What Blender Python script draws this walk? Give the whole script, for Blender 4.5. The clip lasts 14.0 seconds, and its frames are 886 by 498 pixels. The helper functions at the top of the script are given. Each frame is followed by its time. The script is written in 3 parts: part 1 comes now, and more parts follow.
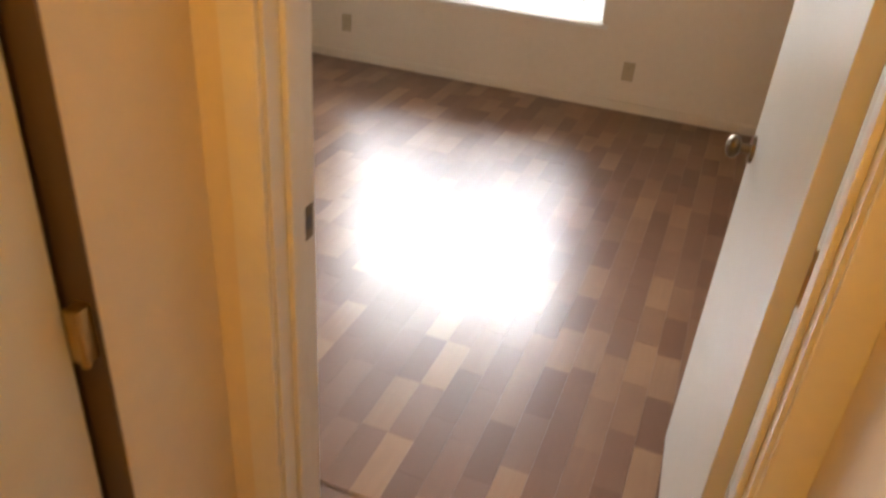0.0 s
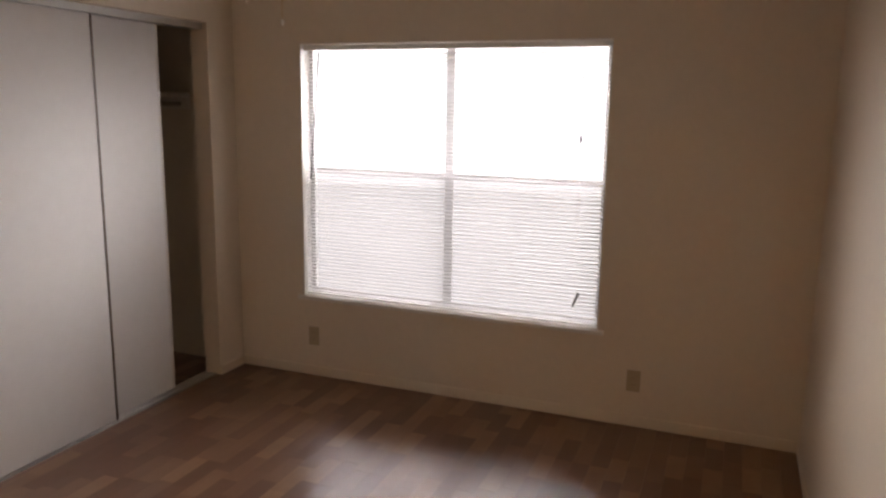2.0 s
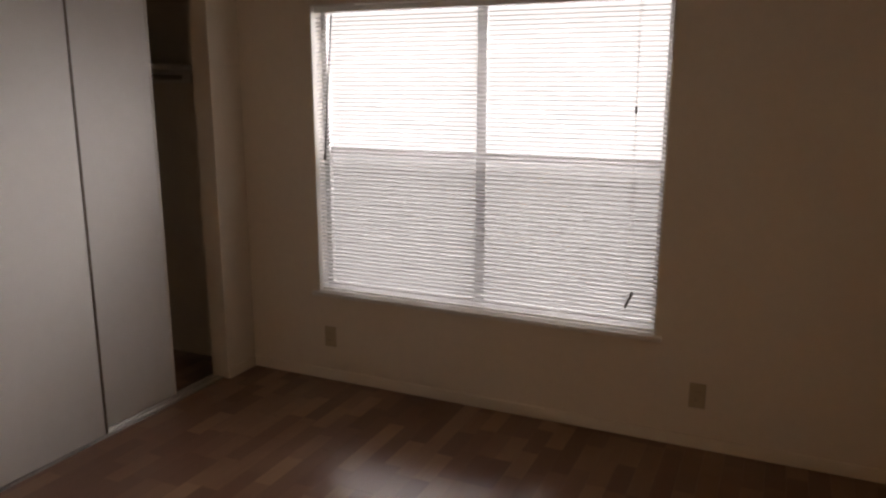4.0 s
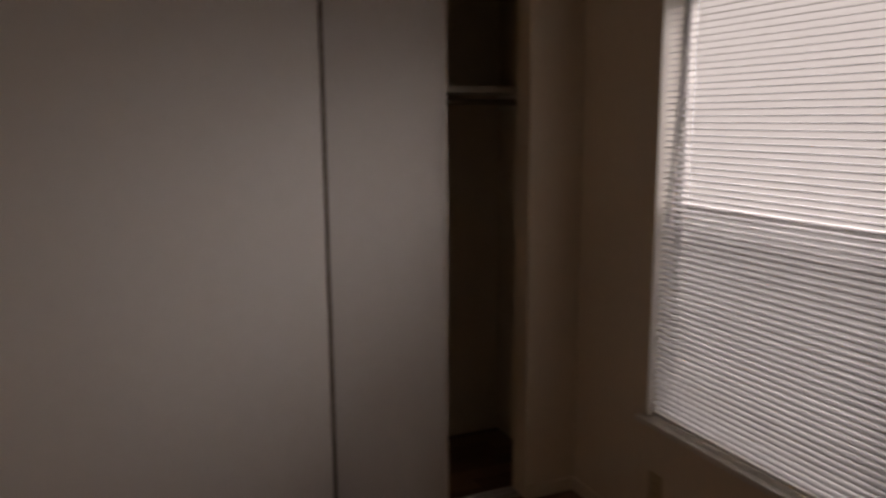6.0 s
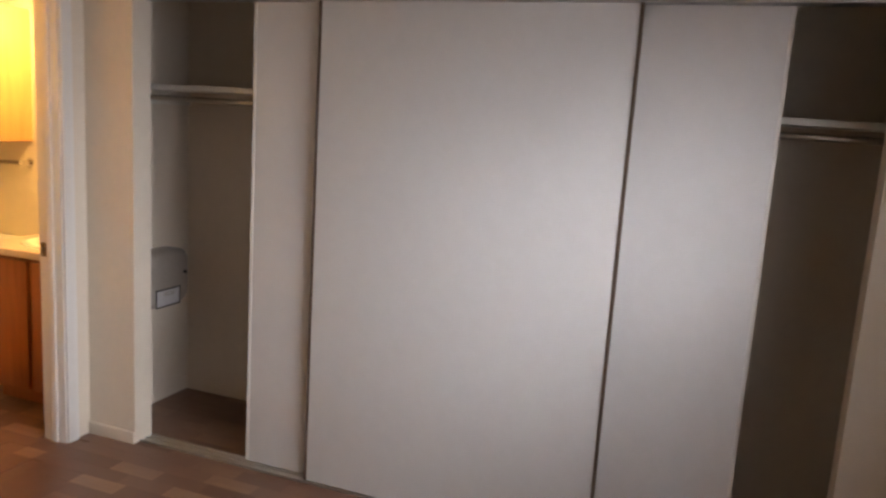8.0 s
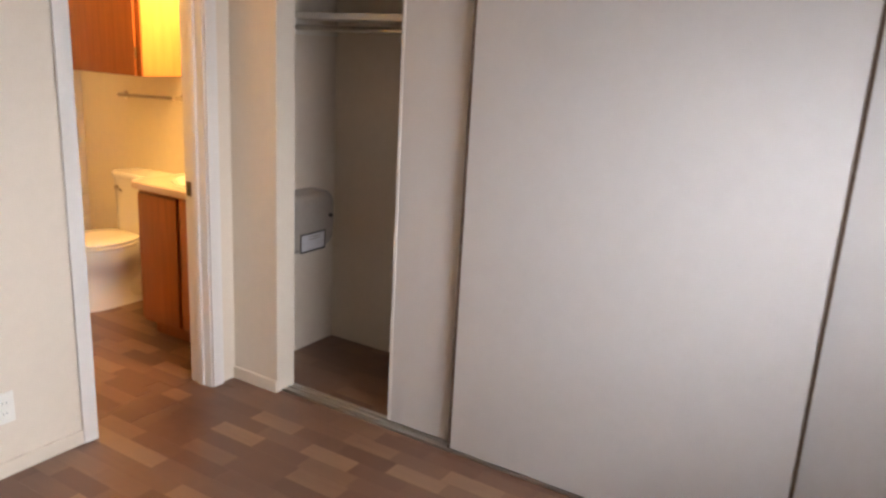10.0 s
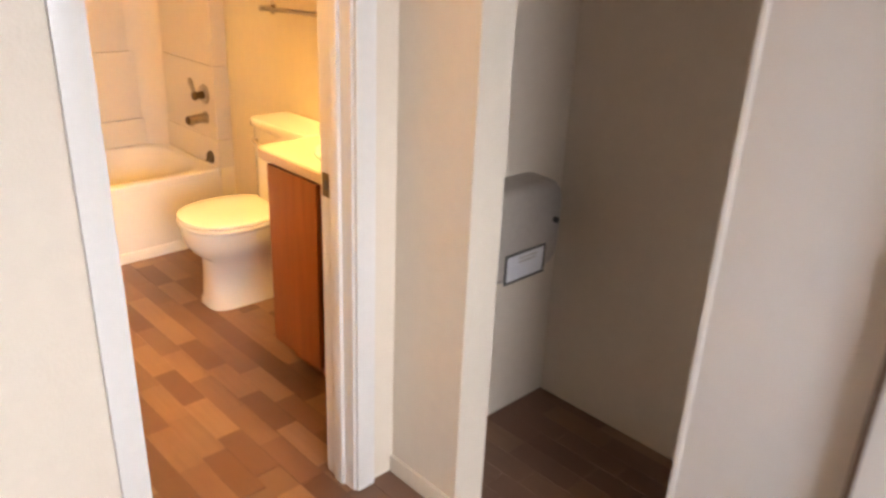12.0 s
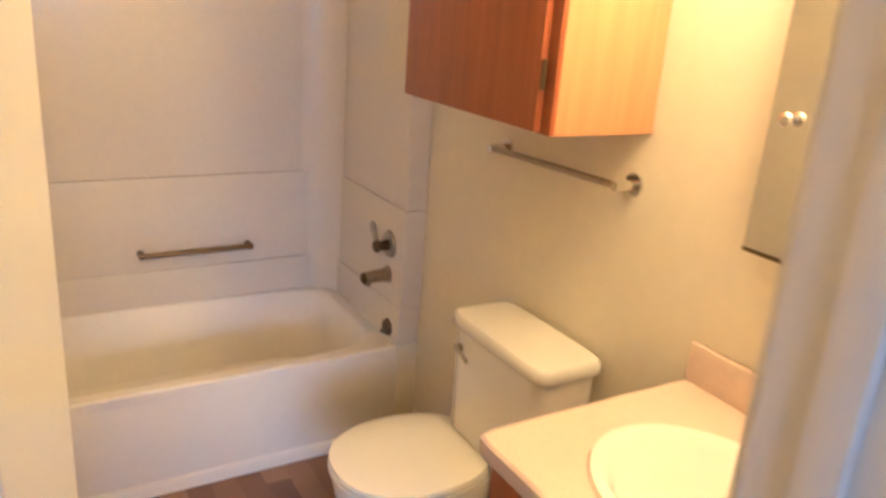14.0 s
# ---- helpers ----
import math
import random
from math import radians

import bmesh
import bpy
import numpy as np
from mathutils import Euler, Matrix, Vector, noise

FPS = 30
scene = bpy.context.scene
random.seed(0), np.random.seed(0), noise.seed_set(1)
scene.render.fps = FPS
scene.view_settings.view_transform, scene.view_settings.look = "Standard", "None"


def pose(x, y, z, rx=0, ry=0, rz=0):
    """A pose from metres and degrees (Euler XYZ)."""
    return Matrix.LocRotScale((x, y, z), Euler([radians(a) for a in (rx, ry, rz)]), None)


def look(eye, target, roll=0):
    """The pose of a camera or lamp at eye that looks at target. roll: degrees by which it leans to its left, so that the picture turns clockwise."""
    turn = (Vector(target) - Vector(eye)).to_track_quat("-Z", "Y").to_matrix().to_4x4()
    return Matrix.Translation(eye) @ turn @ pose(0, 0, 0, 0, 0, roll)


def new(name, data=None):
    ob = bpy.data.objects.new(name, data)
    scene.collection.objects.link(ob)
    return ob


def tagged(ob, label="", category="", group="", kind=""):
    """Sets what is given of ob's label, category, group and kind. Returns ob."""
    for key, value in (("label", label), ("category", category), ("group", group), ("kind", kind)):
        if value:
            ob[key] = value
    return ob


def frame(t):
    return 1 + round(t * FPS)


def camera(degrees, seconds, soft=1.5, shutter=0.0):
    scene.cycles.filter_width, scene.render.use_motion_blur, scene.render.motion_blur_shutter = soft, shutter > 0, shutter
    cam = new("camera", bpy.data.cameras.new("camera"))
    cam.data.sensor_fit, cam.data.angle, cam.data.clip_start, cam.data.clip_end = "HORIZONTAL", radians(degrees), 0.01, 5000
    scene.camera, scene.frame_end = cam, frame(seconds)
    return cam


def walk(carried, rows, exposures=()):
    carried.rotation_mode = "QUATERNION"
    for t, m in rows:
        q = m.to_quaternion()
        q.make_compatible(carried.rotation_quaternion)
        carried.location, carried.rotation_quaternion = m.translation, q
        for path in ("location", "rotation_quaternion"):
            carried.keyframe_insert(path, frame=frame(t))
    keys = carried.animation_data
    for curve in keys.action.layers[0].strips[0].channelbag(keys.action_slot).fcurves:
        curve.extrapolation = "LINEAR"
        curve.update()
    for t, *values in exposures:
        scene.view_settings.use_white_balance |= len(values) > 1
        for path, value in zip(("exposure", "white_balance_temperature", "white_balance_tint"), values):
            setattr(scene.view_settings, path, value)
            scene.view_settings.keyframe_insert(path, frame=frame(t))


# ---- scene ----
cam = camera(60.94, 14.0, soft=2.6, shutter=0.4)
PATH = [
    (0, look((2.922, -1.151, 1.528), (2.352, 0.479, 0.520), 4.65)),
    (0.5, look((2.912, -0.979, 1.586), (2.359, 0.745, 0.736), 3.73)),
    (1, look((2.832, -0.776, 1.620), (2.258, 1.011, 0.929), 3.79)),
    (1.5, look((2.743, -0.521, 1.633), (2.124, 1.307, 1.108), 2.62)),
    (1.8, look((2.851, -0.407, 1.609), (2.144, 1.416, 1.190), 0.92)),
    (2.1, look((2.794, -0.393, 1.627), (2.084, 1.440, 1.262), 0.91)),
    (4.5, look((2.621, 0.457, 1.569), (1.739, 2.196, 1.126), 0.42)),
    (5, look((2.556, 0.888, 1.616), (1.519, 2.539, 1.174), 1.30)),
    (5.5, look((2.650, 1.409, 1.663), (1.230, 2.750, 1.233), 1.37)),
    (6, look((2.506, 1.727, 1.548), (0.699, 2.511, 1.205), -0.36)),
    (6.5, look((2.577, 2.145, 1.640), (0.628, 2.264, 1.205), 1.29)),
    (7, look((2.582, 2.447, 1.624), (0.636, 2.191, 1.237), 2.73)),
    (7.5, look((2.605, 2.610, 1.642), (0.703, 2.117, 1.265), 2.74)),
    (8, look((2.646, 2.717, 1.590), (0.794, 2.040, 1.253), 3.66)),
    (8.5, look((2.673, 2.767, 1.616), (0.876, 1.978, 1.231), 3.53)),
    (11, look((1.754, 2.059, 1.508), (0.247, 0.889, 0.905), 2.95)),
    (11.5, look((1.439, 1.750, 1.530), (0.045, 0.491, 0.843), 2.63)),
    (12, look((1.201, 1.417, 1.504), (-0.086, 0.094, 0.734), 2.44)),
    (12.5, look((1.023, 1.095, 1.514), (-0.169, -0.283, 0.690), 1.69)),
    (13, look((0.847, 0.766, 1.555), (-0.263, -0.685, 0.743), 1.46)),
    (13.5, look((0.753, 0.463, 1.566), (-0.315, -1.060, 0.833), 3.34)),
    (14, look((0.659, 0.206, 1.572), (-0.332, -1.414, 0.944), 4.34)),
]
EXPO = [(0.0, 1.45, 7500, 12), (1.0, 0.8, 7500, 15), (1.5, 0.5, 7300, 15), (1.8, 0.3, 7500, 16), (2.1, 0.08, 7900, 22), (4.5, -0.65, 8100, 20), (5.0, -0.9, 8100, 22), (6.0, -1.5, 8600, 25), (6.5, -0.75, 8300, 23), (7.0, 0.2, 7500, 18), (7.5, 0.45, 7100, 18), (8.5, 0.45, 7050, 18), (11.0, 1.1, 7100, 18), (12.5, 1.2, 7000, 16), (13.0, 1.1, 6800, 15), (13.5, 0.85, 6300, 16), (14.0, 0.4, 4700, 14)]
walk(cam, PATH, exposures=EXPO)

# ---- plan, in metres ----
W, L, H = 3.206, 3.409, 2.44            # bedroom, ceiling height
WX0, WX1, WZ0, WZ1 = 0.451, 2.212, 0.490, 1.960   # bedroom window
CY0, CY1 = 0.271, 3.176                 # closet opening
BX0, BX1 = 0.145, 0.713                 # bathroom door opening
EX0, EX1, EY = 2.332, 3.105, -0.150       # entry opening and its wall's room face
HX0, HX1 = 2.21, 3.17                  # hall
BW, BE, BS = -0.585, 0.985, -2.63        # bathroom walls

# ---- world and lights ----
world = bpy.data.worlds.new("world")
scene.world = world
world.use_nodes = True
wt = world.node_tree
sky = wt.nodes.new("ShaderNodeTexSky")
sky.sky_type, sky.sun_disc = "NISHITA", False
sky.sun_elevation, sky.sun_rotation = radians(50), radians(200)
wt.links.new(sky.outputs[0], wt.nodes["Background"].inputs[0])
wt.nodes["Background"].inputs[1].default_value = 0.1


def lamp(name, kind, m, energy, colour, **more):
    data = bpy.data.lights.new(name, kind)
    data.energy, data.color = energy, colour
    if kind == "AREA":
        data.shape, data.size, data.size_y = "RECTANGLE", more["w"], more["h"]
        data.spread = radians(130)
    elif kind == "POINT":
        data.shadow_soft_size = more["r"]
    elif kind == "SUN":
        data.angle = more["a"]
    ob = new(name, data)
    ob.matrix_world = m
    return ob


WINDOW_POWER, BATH_POWER, HALL_POWER = 345.0, 42.0, 8.6
lamp("window_daylight", "AREA", look((1.20, L + 0.60, 1.92), (1.20, 1.9, 0.0)), WINDOW_POWER, (0.77, 0.87, 1.0), w=3.8, h=1.9)
lamp("sun", "SUN", look((2, -6, 8), (1, 0, 0)), 3.0, (1.0, 0.95, 0.88), a=0.009)
for yy in (-0.64, -0.43, -0.22):
    lamp("vanity_lamp", "POINT", pose(BW + 0.22, yy, 2.04), BATH_POWER / 3, (1.0, 0.605, 0.20), r=0.05)
lamp("hall_lamp", "POINT", pose(2.70, -1.70, 2.22), HALL_POWER, (1.0, 0.53, 0.075), r=0.08)


# ---- materials ----
def material(name, colour, rough=0.6, metal=0.0, vary=0.06, scale=6.0, bump=0.0, bump_scale=220.0, island=0.0, obj=0.0, coat=0.0, spec=0.5):
    m = bpy.data.materials.new(name)
    m.use_nodes = True
    nt = m.node_tree
    N, K = nt.nodes, nt.links
    b = N["Principled BSDF"]
    b.inputs["Roughness"].default_value, b.inputs["Metallic"].default_value = rough, metal
    b.inputs["Coat Weight"].default_value = coat
    b.inputs["Specular IOR Level"].default_value = spec
    co = N.new("ShaderNodeTexCoord")
    n1, n2 = N.new("ShaderNodeTexNoise"), N.new("ShaderNodeTexNoise")
    n1.inputs["Scale"].default_value, n2.inputs["Scale"].default_value = scale * 0.25, scale * 8
    n1.inputs["Detail"].default_value = 4
    for n in (n1, n2):
        K.new(co.outputs["Object"], n.inputs["Vector"])
    add = N.new("ShaderNodeMath")
    add.operation = "ADD"
    K.new(n1.outputs[0], add.inputs[0])
    K.new(n2.outputs[0], add.inputs[1])
    rng = N.new("ShaderNodeMapRange")
    rng.inputs["From Min"].default_value, rng.inputs["From Max"].default_value = 0.6, 1.4
    rng.inputs["To Min"].default_value, rng.inputs["To Max"].default_value = 1 - vary, 1 + vary
    K.new(add.outputs[0], rng.inputs["Value"])
    value = rng.outputs[0]
    for amount, node, socket in ((island, "ShaderNodeNewGeometry", "Random Per Island"), (obj, "ShaderNodeObjectInfo", "Random")):
        if amount:
            src = N.new(node)
            r2 = N.new("ShaderNodeMapRange")
            r2.inputs["To Min"].default_value, r2.inputs["To Max"].default_value = 1 - amount, 1 + amount
            K.new(src.outputs[socket], r2.inputs["Value"])
            mul = N.new("ShaderNodeMath")
            mul.operation = "MULTIPLY"
            K.new(value, mul.inputs[0])
            K.new(r2.outputs[0], mul.inputs[1])
            value = mul.outputs[0]
    mix = N.new("ShaderNodeVectorMath")
    mix.operation = "SCALE"
    mix.inputs[0].default_value = colour
    K.new(value, mix.inputs["Scale"])
    K.new(mix.outputs[0], b.inputs["Base Color"])
    if bump:
        n3 = N.new("ShaderNodeTexNoise")
        n3.inputs["Scale"].default_value = bump_scale
        K.new(co.outputs["Object"], n3.inputs["Vector"])
        bp = N.new("ShaderNodeBump")
        bp.inputs["Strength"].default_value, bp.inputs["Distance"].default_value = bump, 0.002
        K.new(n3.outputs[0], bp.inputs["Height"])
        K.new(bp.outputs[0], b.inputs["Normal"])
    return m


def wood(name, colour, dark, rough=0.35, axis=2, scale=1.0):
    m = material(name, colour, rough, bump=0.1, bump_scale=90)
    nt = m.node_tree
    N, K = nt.nodes, nt.links
    co = N.new("ShaderNodeTexCoord")
    mp = N.new("ShaderNodeMapping")
    sc = [22.0 * scale] * 3
    sc[axis] = 1.6 * scale
    mp.inputs["Scale"].default_value = sc
    K.new(co.outputs["Object"], mp.inputs["Vector"])
    n = N.new("ShaderNodeTexNoise")
    n.inputs["Scale"].default_value, n.inputs["Detail"].default_value = 1.6, 6
    K.new(mp.outputs[0], n.inputs["Vector"])
    r = N.new("ShaderNodeValToRGB")
    r.color_ramp.elements[0].position, r.color_ramp.elements[1].position = 0.35, 0.68
    r.color_ramp.elements[0].color, r.color_ramp.elements[1].color = (*dark, 1), (*colour, 1)
    K.new(n.outputs[0], r.inputs[0])
    K.new(r.outputs[0], N["Principled BSDF"].inputs["Base Color"])
    return m


WALL = material("wall_paint", (0.67, 0.578, 0.465), 0.55, vary=0.03, scale=3, bump=0.25, bump_scale=120)
BATHWALL = material("bath_wall_paint", (0.80, 0.74, 0.60), 0.45, vary=0.03, scale=3, bump=0.15, bump_scale=120)
CEIL = material("ceiling_paint", (0.78, 0.74, 0.66), 0.8, vary=0.04, bump=0.8, bump_scale=160)
TRIM = material("trim_paint", (0.68, 0.64, 0.59), 0.35, vary=0.03)
DOORW = material("closet_door_paint", (0.61, 0.58, 0.55), 0.62, spec=0.3, vary=0.025, scale=2, bump=0.12, bump_scale=60)
LEAF = material("door_paint", (0.61, 0.587, 0.54), 0.28, vary=0.03, scale=2, bump=0.06)
SHELF = material("shelf_paint", (0.70, 0.66, 0.58), 0.5)
BLIND = material("blind_vinyl", (0.80, 0.79, 0.76), 0.4)
VINYL = material("window_aluminium", (0.55, 0.54, 0.53), 0.5)
DARKPL = material("dark_plastic", (0.05, 0.045, 0.04), 0.4)
# dark brown for the middle closet door's edges and for shade in the cupboard gap
EDGE = material("dark_brown_edge", (0.09, 0.056, 0.036), 0.5)
PLATE = material("switch_plate", (0.42, 0.33, 0.21), 0.4)
PLATEW = material("white_switch_plate", (0.75, 0.72, 0.64), 0.35)
BRASS = material("aged_brass", (0.55, 0.38, 0.16), 0.3, metal=1.0, vary=0.15)
BRONZE = material("tarnished_brass", (0.16, 0.115, 0.07), 0.35, metal=1.0, vary=0.2)
CHROME = material("chrome", (0.75, 0.73, 0.70), 0.12, metal=1.0)
NICKEL = material("worn_nickel", (0.42, 0.37, 0.30), 0.28, metal=1.0, vary=0.15)
ALU = material("aluminium_track", (0.55, 0.54, 0.52), 0.35, metal=1.0)
STEEL = material("rod_steel", (0.6, 0.58, 0.55), 0.25, metal=1.0)
CHINA = material("white_china", (0.82, 0.79, 0.73), 0.10, vary=0.01, coat=0.4)
TUBM = material("tub_enamel", (0.80, 0.76, 0.71), 0.33, vary=0.02)
SURR = material("surround_fibreglass", (0.74, 0.68, 0.60), 0.25, vary=0.03)
TOPM = material("cultured_marble", (0.68, 0.54, 0.44), 0.22, vary=0.08, scale=20)
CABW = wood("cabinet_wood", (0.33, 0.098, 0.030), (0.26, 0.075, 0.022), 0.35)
# lighter copy of the cabinet wood, with the vanity lamp's light in its colour
CAB_LIT = wood("cabinet_wood_lamplit", (0.62, 0.31, 0.13), (0.55, 0.26, 0.10), 0.3)
GREY = material("grey_panel", (0.36, 0.315, 0.265), 0.45, vary=0.08)
PAPER = material("paper_label", (0.62, 0.61, 0.62), 0.7)
SCUFF = material("dull_residue", (0.20, 0.165, 0.14), 0.5, vary=0.3, scale=30, spec=0.4)
GAP = material("grout_backing", (0.165, 0.086, 0.052), 0.4)


def floor_block(name, node, socket):
    """Printed wood-look block: a tone for each block, streaks of grain along it, and a thin worn gloss that waves a little."""
    m = material(name, (0.2, 0.1, 0.06), 0.32, spec=0.42)
    nt = m.node_tree
    N, K = nt.nodes, nt.links
    b = N["Principled BSDF"]
    src, ramp, co = N.new(node), N.new("ShaderNodeValToRGB"), N.new("ShaderNodeNewGeometry")
    e = ramp.color_ramp.elements
    e[0].position, e[0].color = 0.0, (0.140, 0.067, 0.040, 1)
    e[1].position, e[1].color = 1.0, (0.290, 0.170, 0.100, 1)
    for at, tone in ((0.30, (0.164, 0.081, 0.051, 1)), (0.58, (0.190, 0.099, 0.062, 1)), (0.74, (0.215, 0.117, 0.070, 1)), (0.88, (0.255, 0.145, 0.087, 1))):
        ramp.color_ramp.elements.new(at).color = tone
    value = src.outputs[socket]
    for size, detail, amount, stretch in ((7.0, 3, 0.45, (1, 0.5, 1)), (60.0, 5, 0.22, (1, 0.06, 1))):
        mp, n, mul = N.new("ShaderNodeMapping"), N.new("ShaderNodeTexNoise"), N.new("ShaderNodeMath")
        mp.inputs["Scale"].default_value = stretch
        n.inputs["Scale"].default_value, n.inputs["Detail"].default_value = size, detail
        K.new(co.outputs["Position"], mp.inputs["Vector"])
        K.new(mp.outputs[0], n.inputs["Vector"])
        mul.operation, mul.inputs[1].default_value, mul.inputs[2].default_value = "MULTIPLY_ADD", amount, -amount / 2
        K.new(n.outputs[0], mul.inputs[0])
        add = N.new("ShaderNodeMath")
        K.new(value, add.inputs[0])
        K.new(mul.outputs[0], add.inputs[1])
        value = add.outputs[0]
    K.new(value, ramp.inputs[0])
    K.new(ramp.outputs[0], b.inputs["Base Color"])
    wave, worn, bump, rough = N.new("ShaderNodeTexNoise"), N.new("ShaderNodeTexNoise"), N.new("ShaderNodeBump"), N.new("ShaderNodeMapRange")
    wave.inputs["Scale"].default_value, wave.inputs["Detail"].default_value = 5.0, 2
    worn.inputs["Scale"].default_value, worn.inputs["Detail"].default_value = 3.2, 5
    for n in (wave, worn):
        K.new(co.outputs["Position"], n.inputs["Vector"])
    bump.inputs["Strength"].default_value, bump.inputs["Distance"].default_value = 0.5, 0.004
    K.new(wave.outputs[0], bump.inputs["Height"])
    K.new(bump.outputs[0], b.inputs["Normal"])
    K.new(bump.outputs[0], b.inputs["Coat Normal"])
    rough.inputs["From Min"].default_value, rough.inputs["From Max"].default_value = 0.35, 0.65
    rough.inputs["To Min"].default_value, rough.inputs["To Max"].default_value = 0.12, 0.24
    K.new(worn.outputs[0], rough.inputs["Value"])
    K.new(rough.outputs[0], b.inputs["Coat Roughness"])
    b.inputs["Coat Weight"].default_value = 0.10
    return m


FLOORM = floor_block("floor_block", "ShaderNodeNewGeometry", "Random Per Island")
FLOORP = floor_block("floor_block_part", "ShaderNodeObjectInfo", "Random")
GROUND = material("outdoor_ground", (0.22, 0.20, 0.15), 0.9, vary=0.2, scale=2)
STUCCO = material("outside_stucco", (0.55, 0.48, 0.40), 0.85, bump=0.5)


def special(name, build):
    m = bpy.data.materials.new(name)
    m.use_nodes = True
    build(m.node_tree)
    return m


def glass_nodes(nt):
    N, K = nt.nodes, nt.links
    tr, gl, mx = N.new("ShaderNodeBsdfTransparent"), N.new("ShaderNodeBsdfGlossy"), N.new("ShaderNodeMixShader")
    gl.inputs["Roughness"].default_value = 0.02
    mx.inputs[0].default_value = 0.03
    K.new(tr.outputs[0], mx.inputs[1])
    K.new(gl.outputs[0], mx.inputs[2])
    K.new(mx.outputs[0], N["Material Output"].inputs[0])


def screen_nodes(nt):
    N, K = nt.nodes, nt.links
    tr, df, mx = N.new("ShaderNodeBsdfTransparent"), N.new("ShaderNodeBsdfDiffuse"), N.new("ShaderNodeMixShader")
    df.inputs[0].default_value = (0.10, 0.11, 0.11, 1)
    mx.inputs[0].default_value = 0.32
    K.new(tr.outputs[0], mx.inputs[1])
    K.new(df.outputs[0], mx.inputs[2])
    K.new(mx.outputs[0], N["Material Output"].inputs[0])


def slat_nodes(nt):
    N, K = nt.nodes, nt.links
    df, tl, mx = N.new("ShaderNodeBsdfDiffuse"), N.new("ShaderNodeBsdfTranslucent"), N.new("ShaderNodeMixShader")
    df.inputs[0].default_value = tl.inputs[0].default_value = (0.62, 0.61, 0.61, 1)
    mx.inputs[0].default_value = 0.3
    K.new(df.outputs[0], mx.inputs[1])
    K.new(tl.outputs[0], mx.inputs[2])
    K.new(mx.outputs[0], N["Material Output"].inputs[0])


def glow_nodes(nt):
    N, K = nt.nodes, nt.links
    em = N.new("ShaderNodeEmission")
    em.inputs[0].default_value, em.inputs[1].default_value = (0.83, 0.90, 1.0, 1), 2.0
    K.new(em.outputs[0], N["Material Output"].inputs[0])


def bulb_nodes(nt):
    N, K = nt.nodes, nt.links
    em = N.new("ShaderNodeEmission")
    em.inputs[0].default_value, em.inputs[1].default_value = (1.0, 0.66, 0.32, 1), 6.0
    K.new(em.outputs[0], N["Material Output"].inputs[0])


GLASS, SCREEN, SLAT, BULB = special("pane_glass", glass_nodes), special("insect_screen", screen_nodes), special("blind_slat", slat_nodes), special("bulb_glow", bulb_nodes)
MIRROR = material("mirror_silver", (0.86, 0.86, 0.84), 0.02, metal=1.0, vary=0.0)


# ---- mesh helpers ----
def box(bm, x0, x1, y0, y1, z0, z1, bevel=0.0, rot=None):
    made = bmesh.ops.create_cube(bm, size=1.0)["verts"]
    for v in made:
        v.co = Vector(((x0 + x1) / 2 + v.co.x * (x1 - x0), (y0 + y1) / 2 + v.co.y * (y1 - y0), (z0 + z1) / 2 + v.co.z * (z1 - z0)))
    if bevel:
        edges = list({e for v in made for e in v.link_edges})
        out = bmesh.ops.bevel(bm, geom=edges, offset=bevel, segments=2, affect="EDGES", profile=0.6)
        made = list({v for f in out["faces"] for v in f.verts} | {v for v in made if v.is_valid})
    if rot is not None:
        bmesh.ops.transform(bm, matrix=rot, verts=made)
    return made


def tube(bm, a, b, r, seg=14, r2=None):
    a, b = Vector(a), Vector(b)
    m = (b - a).to_track_quat("Z", "Y").to_matrix().to_4x4()
    m.translation = (a + b) / 2
    return bmesh.ops.create_cone(bm, cap_ends=True, segments=seg, radius1=r, radius2=r if r2 is None else r2, depth=(b - a).length, matrix=m)["verts"]


def ball(bm, c, sx, sy, sz):
    m = Matrix.Translation(c) @ Matrix.Diagonal((sx, sy, sz, 1))
    return bmesh.ops.create_uvsphere(bm, u_segments=20, v_segments=12, radius=1.0, matrix=m)["verts"]


def loft(bm, rings, seg=40, cap0=True, cap1=True):
    """rings: (cx, cy, z, half x, half y, squareness)."""
    all_rings = []
    for cx, cy, z, a, b, p in rings:
        ring = []
        for i in range(seg):
            t = 2 * math.pi * i / seg
            c, s = math.cos(t), math.sin(t)
            k = (abs(c) ** p + abs(s) ** p) ** (-1 / p)
            ring.append(bm.verts.new((cx + a * c * k, cy + b * s * k, z)))
        all_rings.append(ring)
    for r0, r1 in zip(all_rings, all_rings[1:]):
        for i in range(seg):
            bm.faces.new((r0[i], r0[(i + 1) % seg], r1[(i + 1) % seg], r1[i]))
    if cap0:
        bm.faces.new(all_rings[0][::-1])
    if cap1:
        bm.faces.new(all_rings[-1])


def part(name, bm, mat, parent=None, label="", smooth=False, category="", group="", kind=""):
    bmesh.ops.recalc_face_normals(bm, faces=bm.faces)
    me = bpy.data.meshes.new(name)
    bm.to_mesh(me)
    bm.free()
    me.materials.append(mat)
    if smooth:
        for p in me.polygons:
            p.use_smooth = True
        me.set_sharp_from_angle(angle=radians(38))
    ob = new(name, me)
    ob.parent = parent
    return tagged(ob, label, category, group, kind)


def thing(name, label, category, at=(0, 0, 0), group="", kind=""):
    ob = new(name)
    ob.location = at
    ob.empty_display_size = 0.1
    return tagged(ob, label, category, group, kind)


def boxes(name, mat, items, parent=None, bevel=0.0, **tags):
    bm = bmesh.new()
    for i in items:
        box(bm, *i, bevel=bevel)
    return part(name, bm, mat, parent, smooth=bevel > 0, **tags)


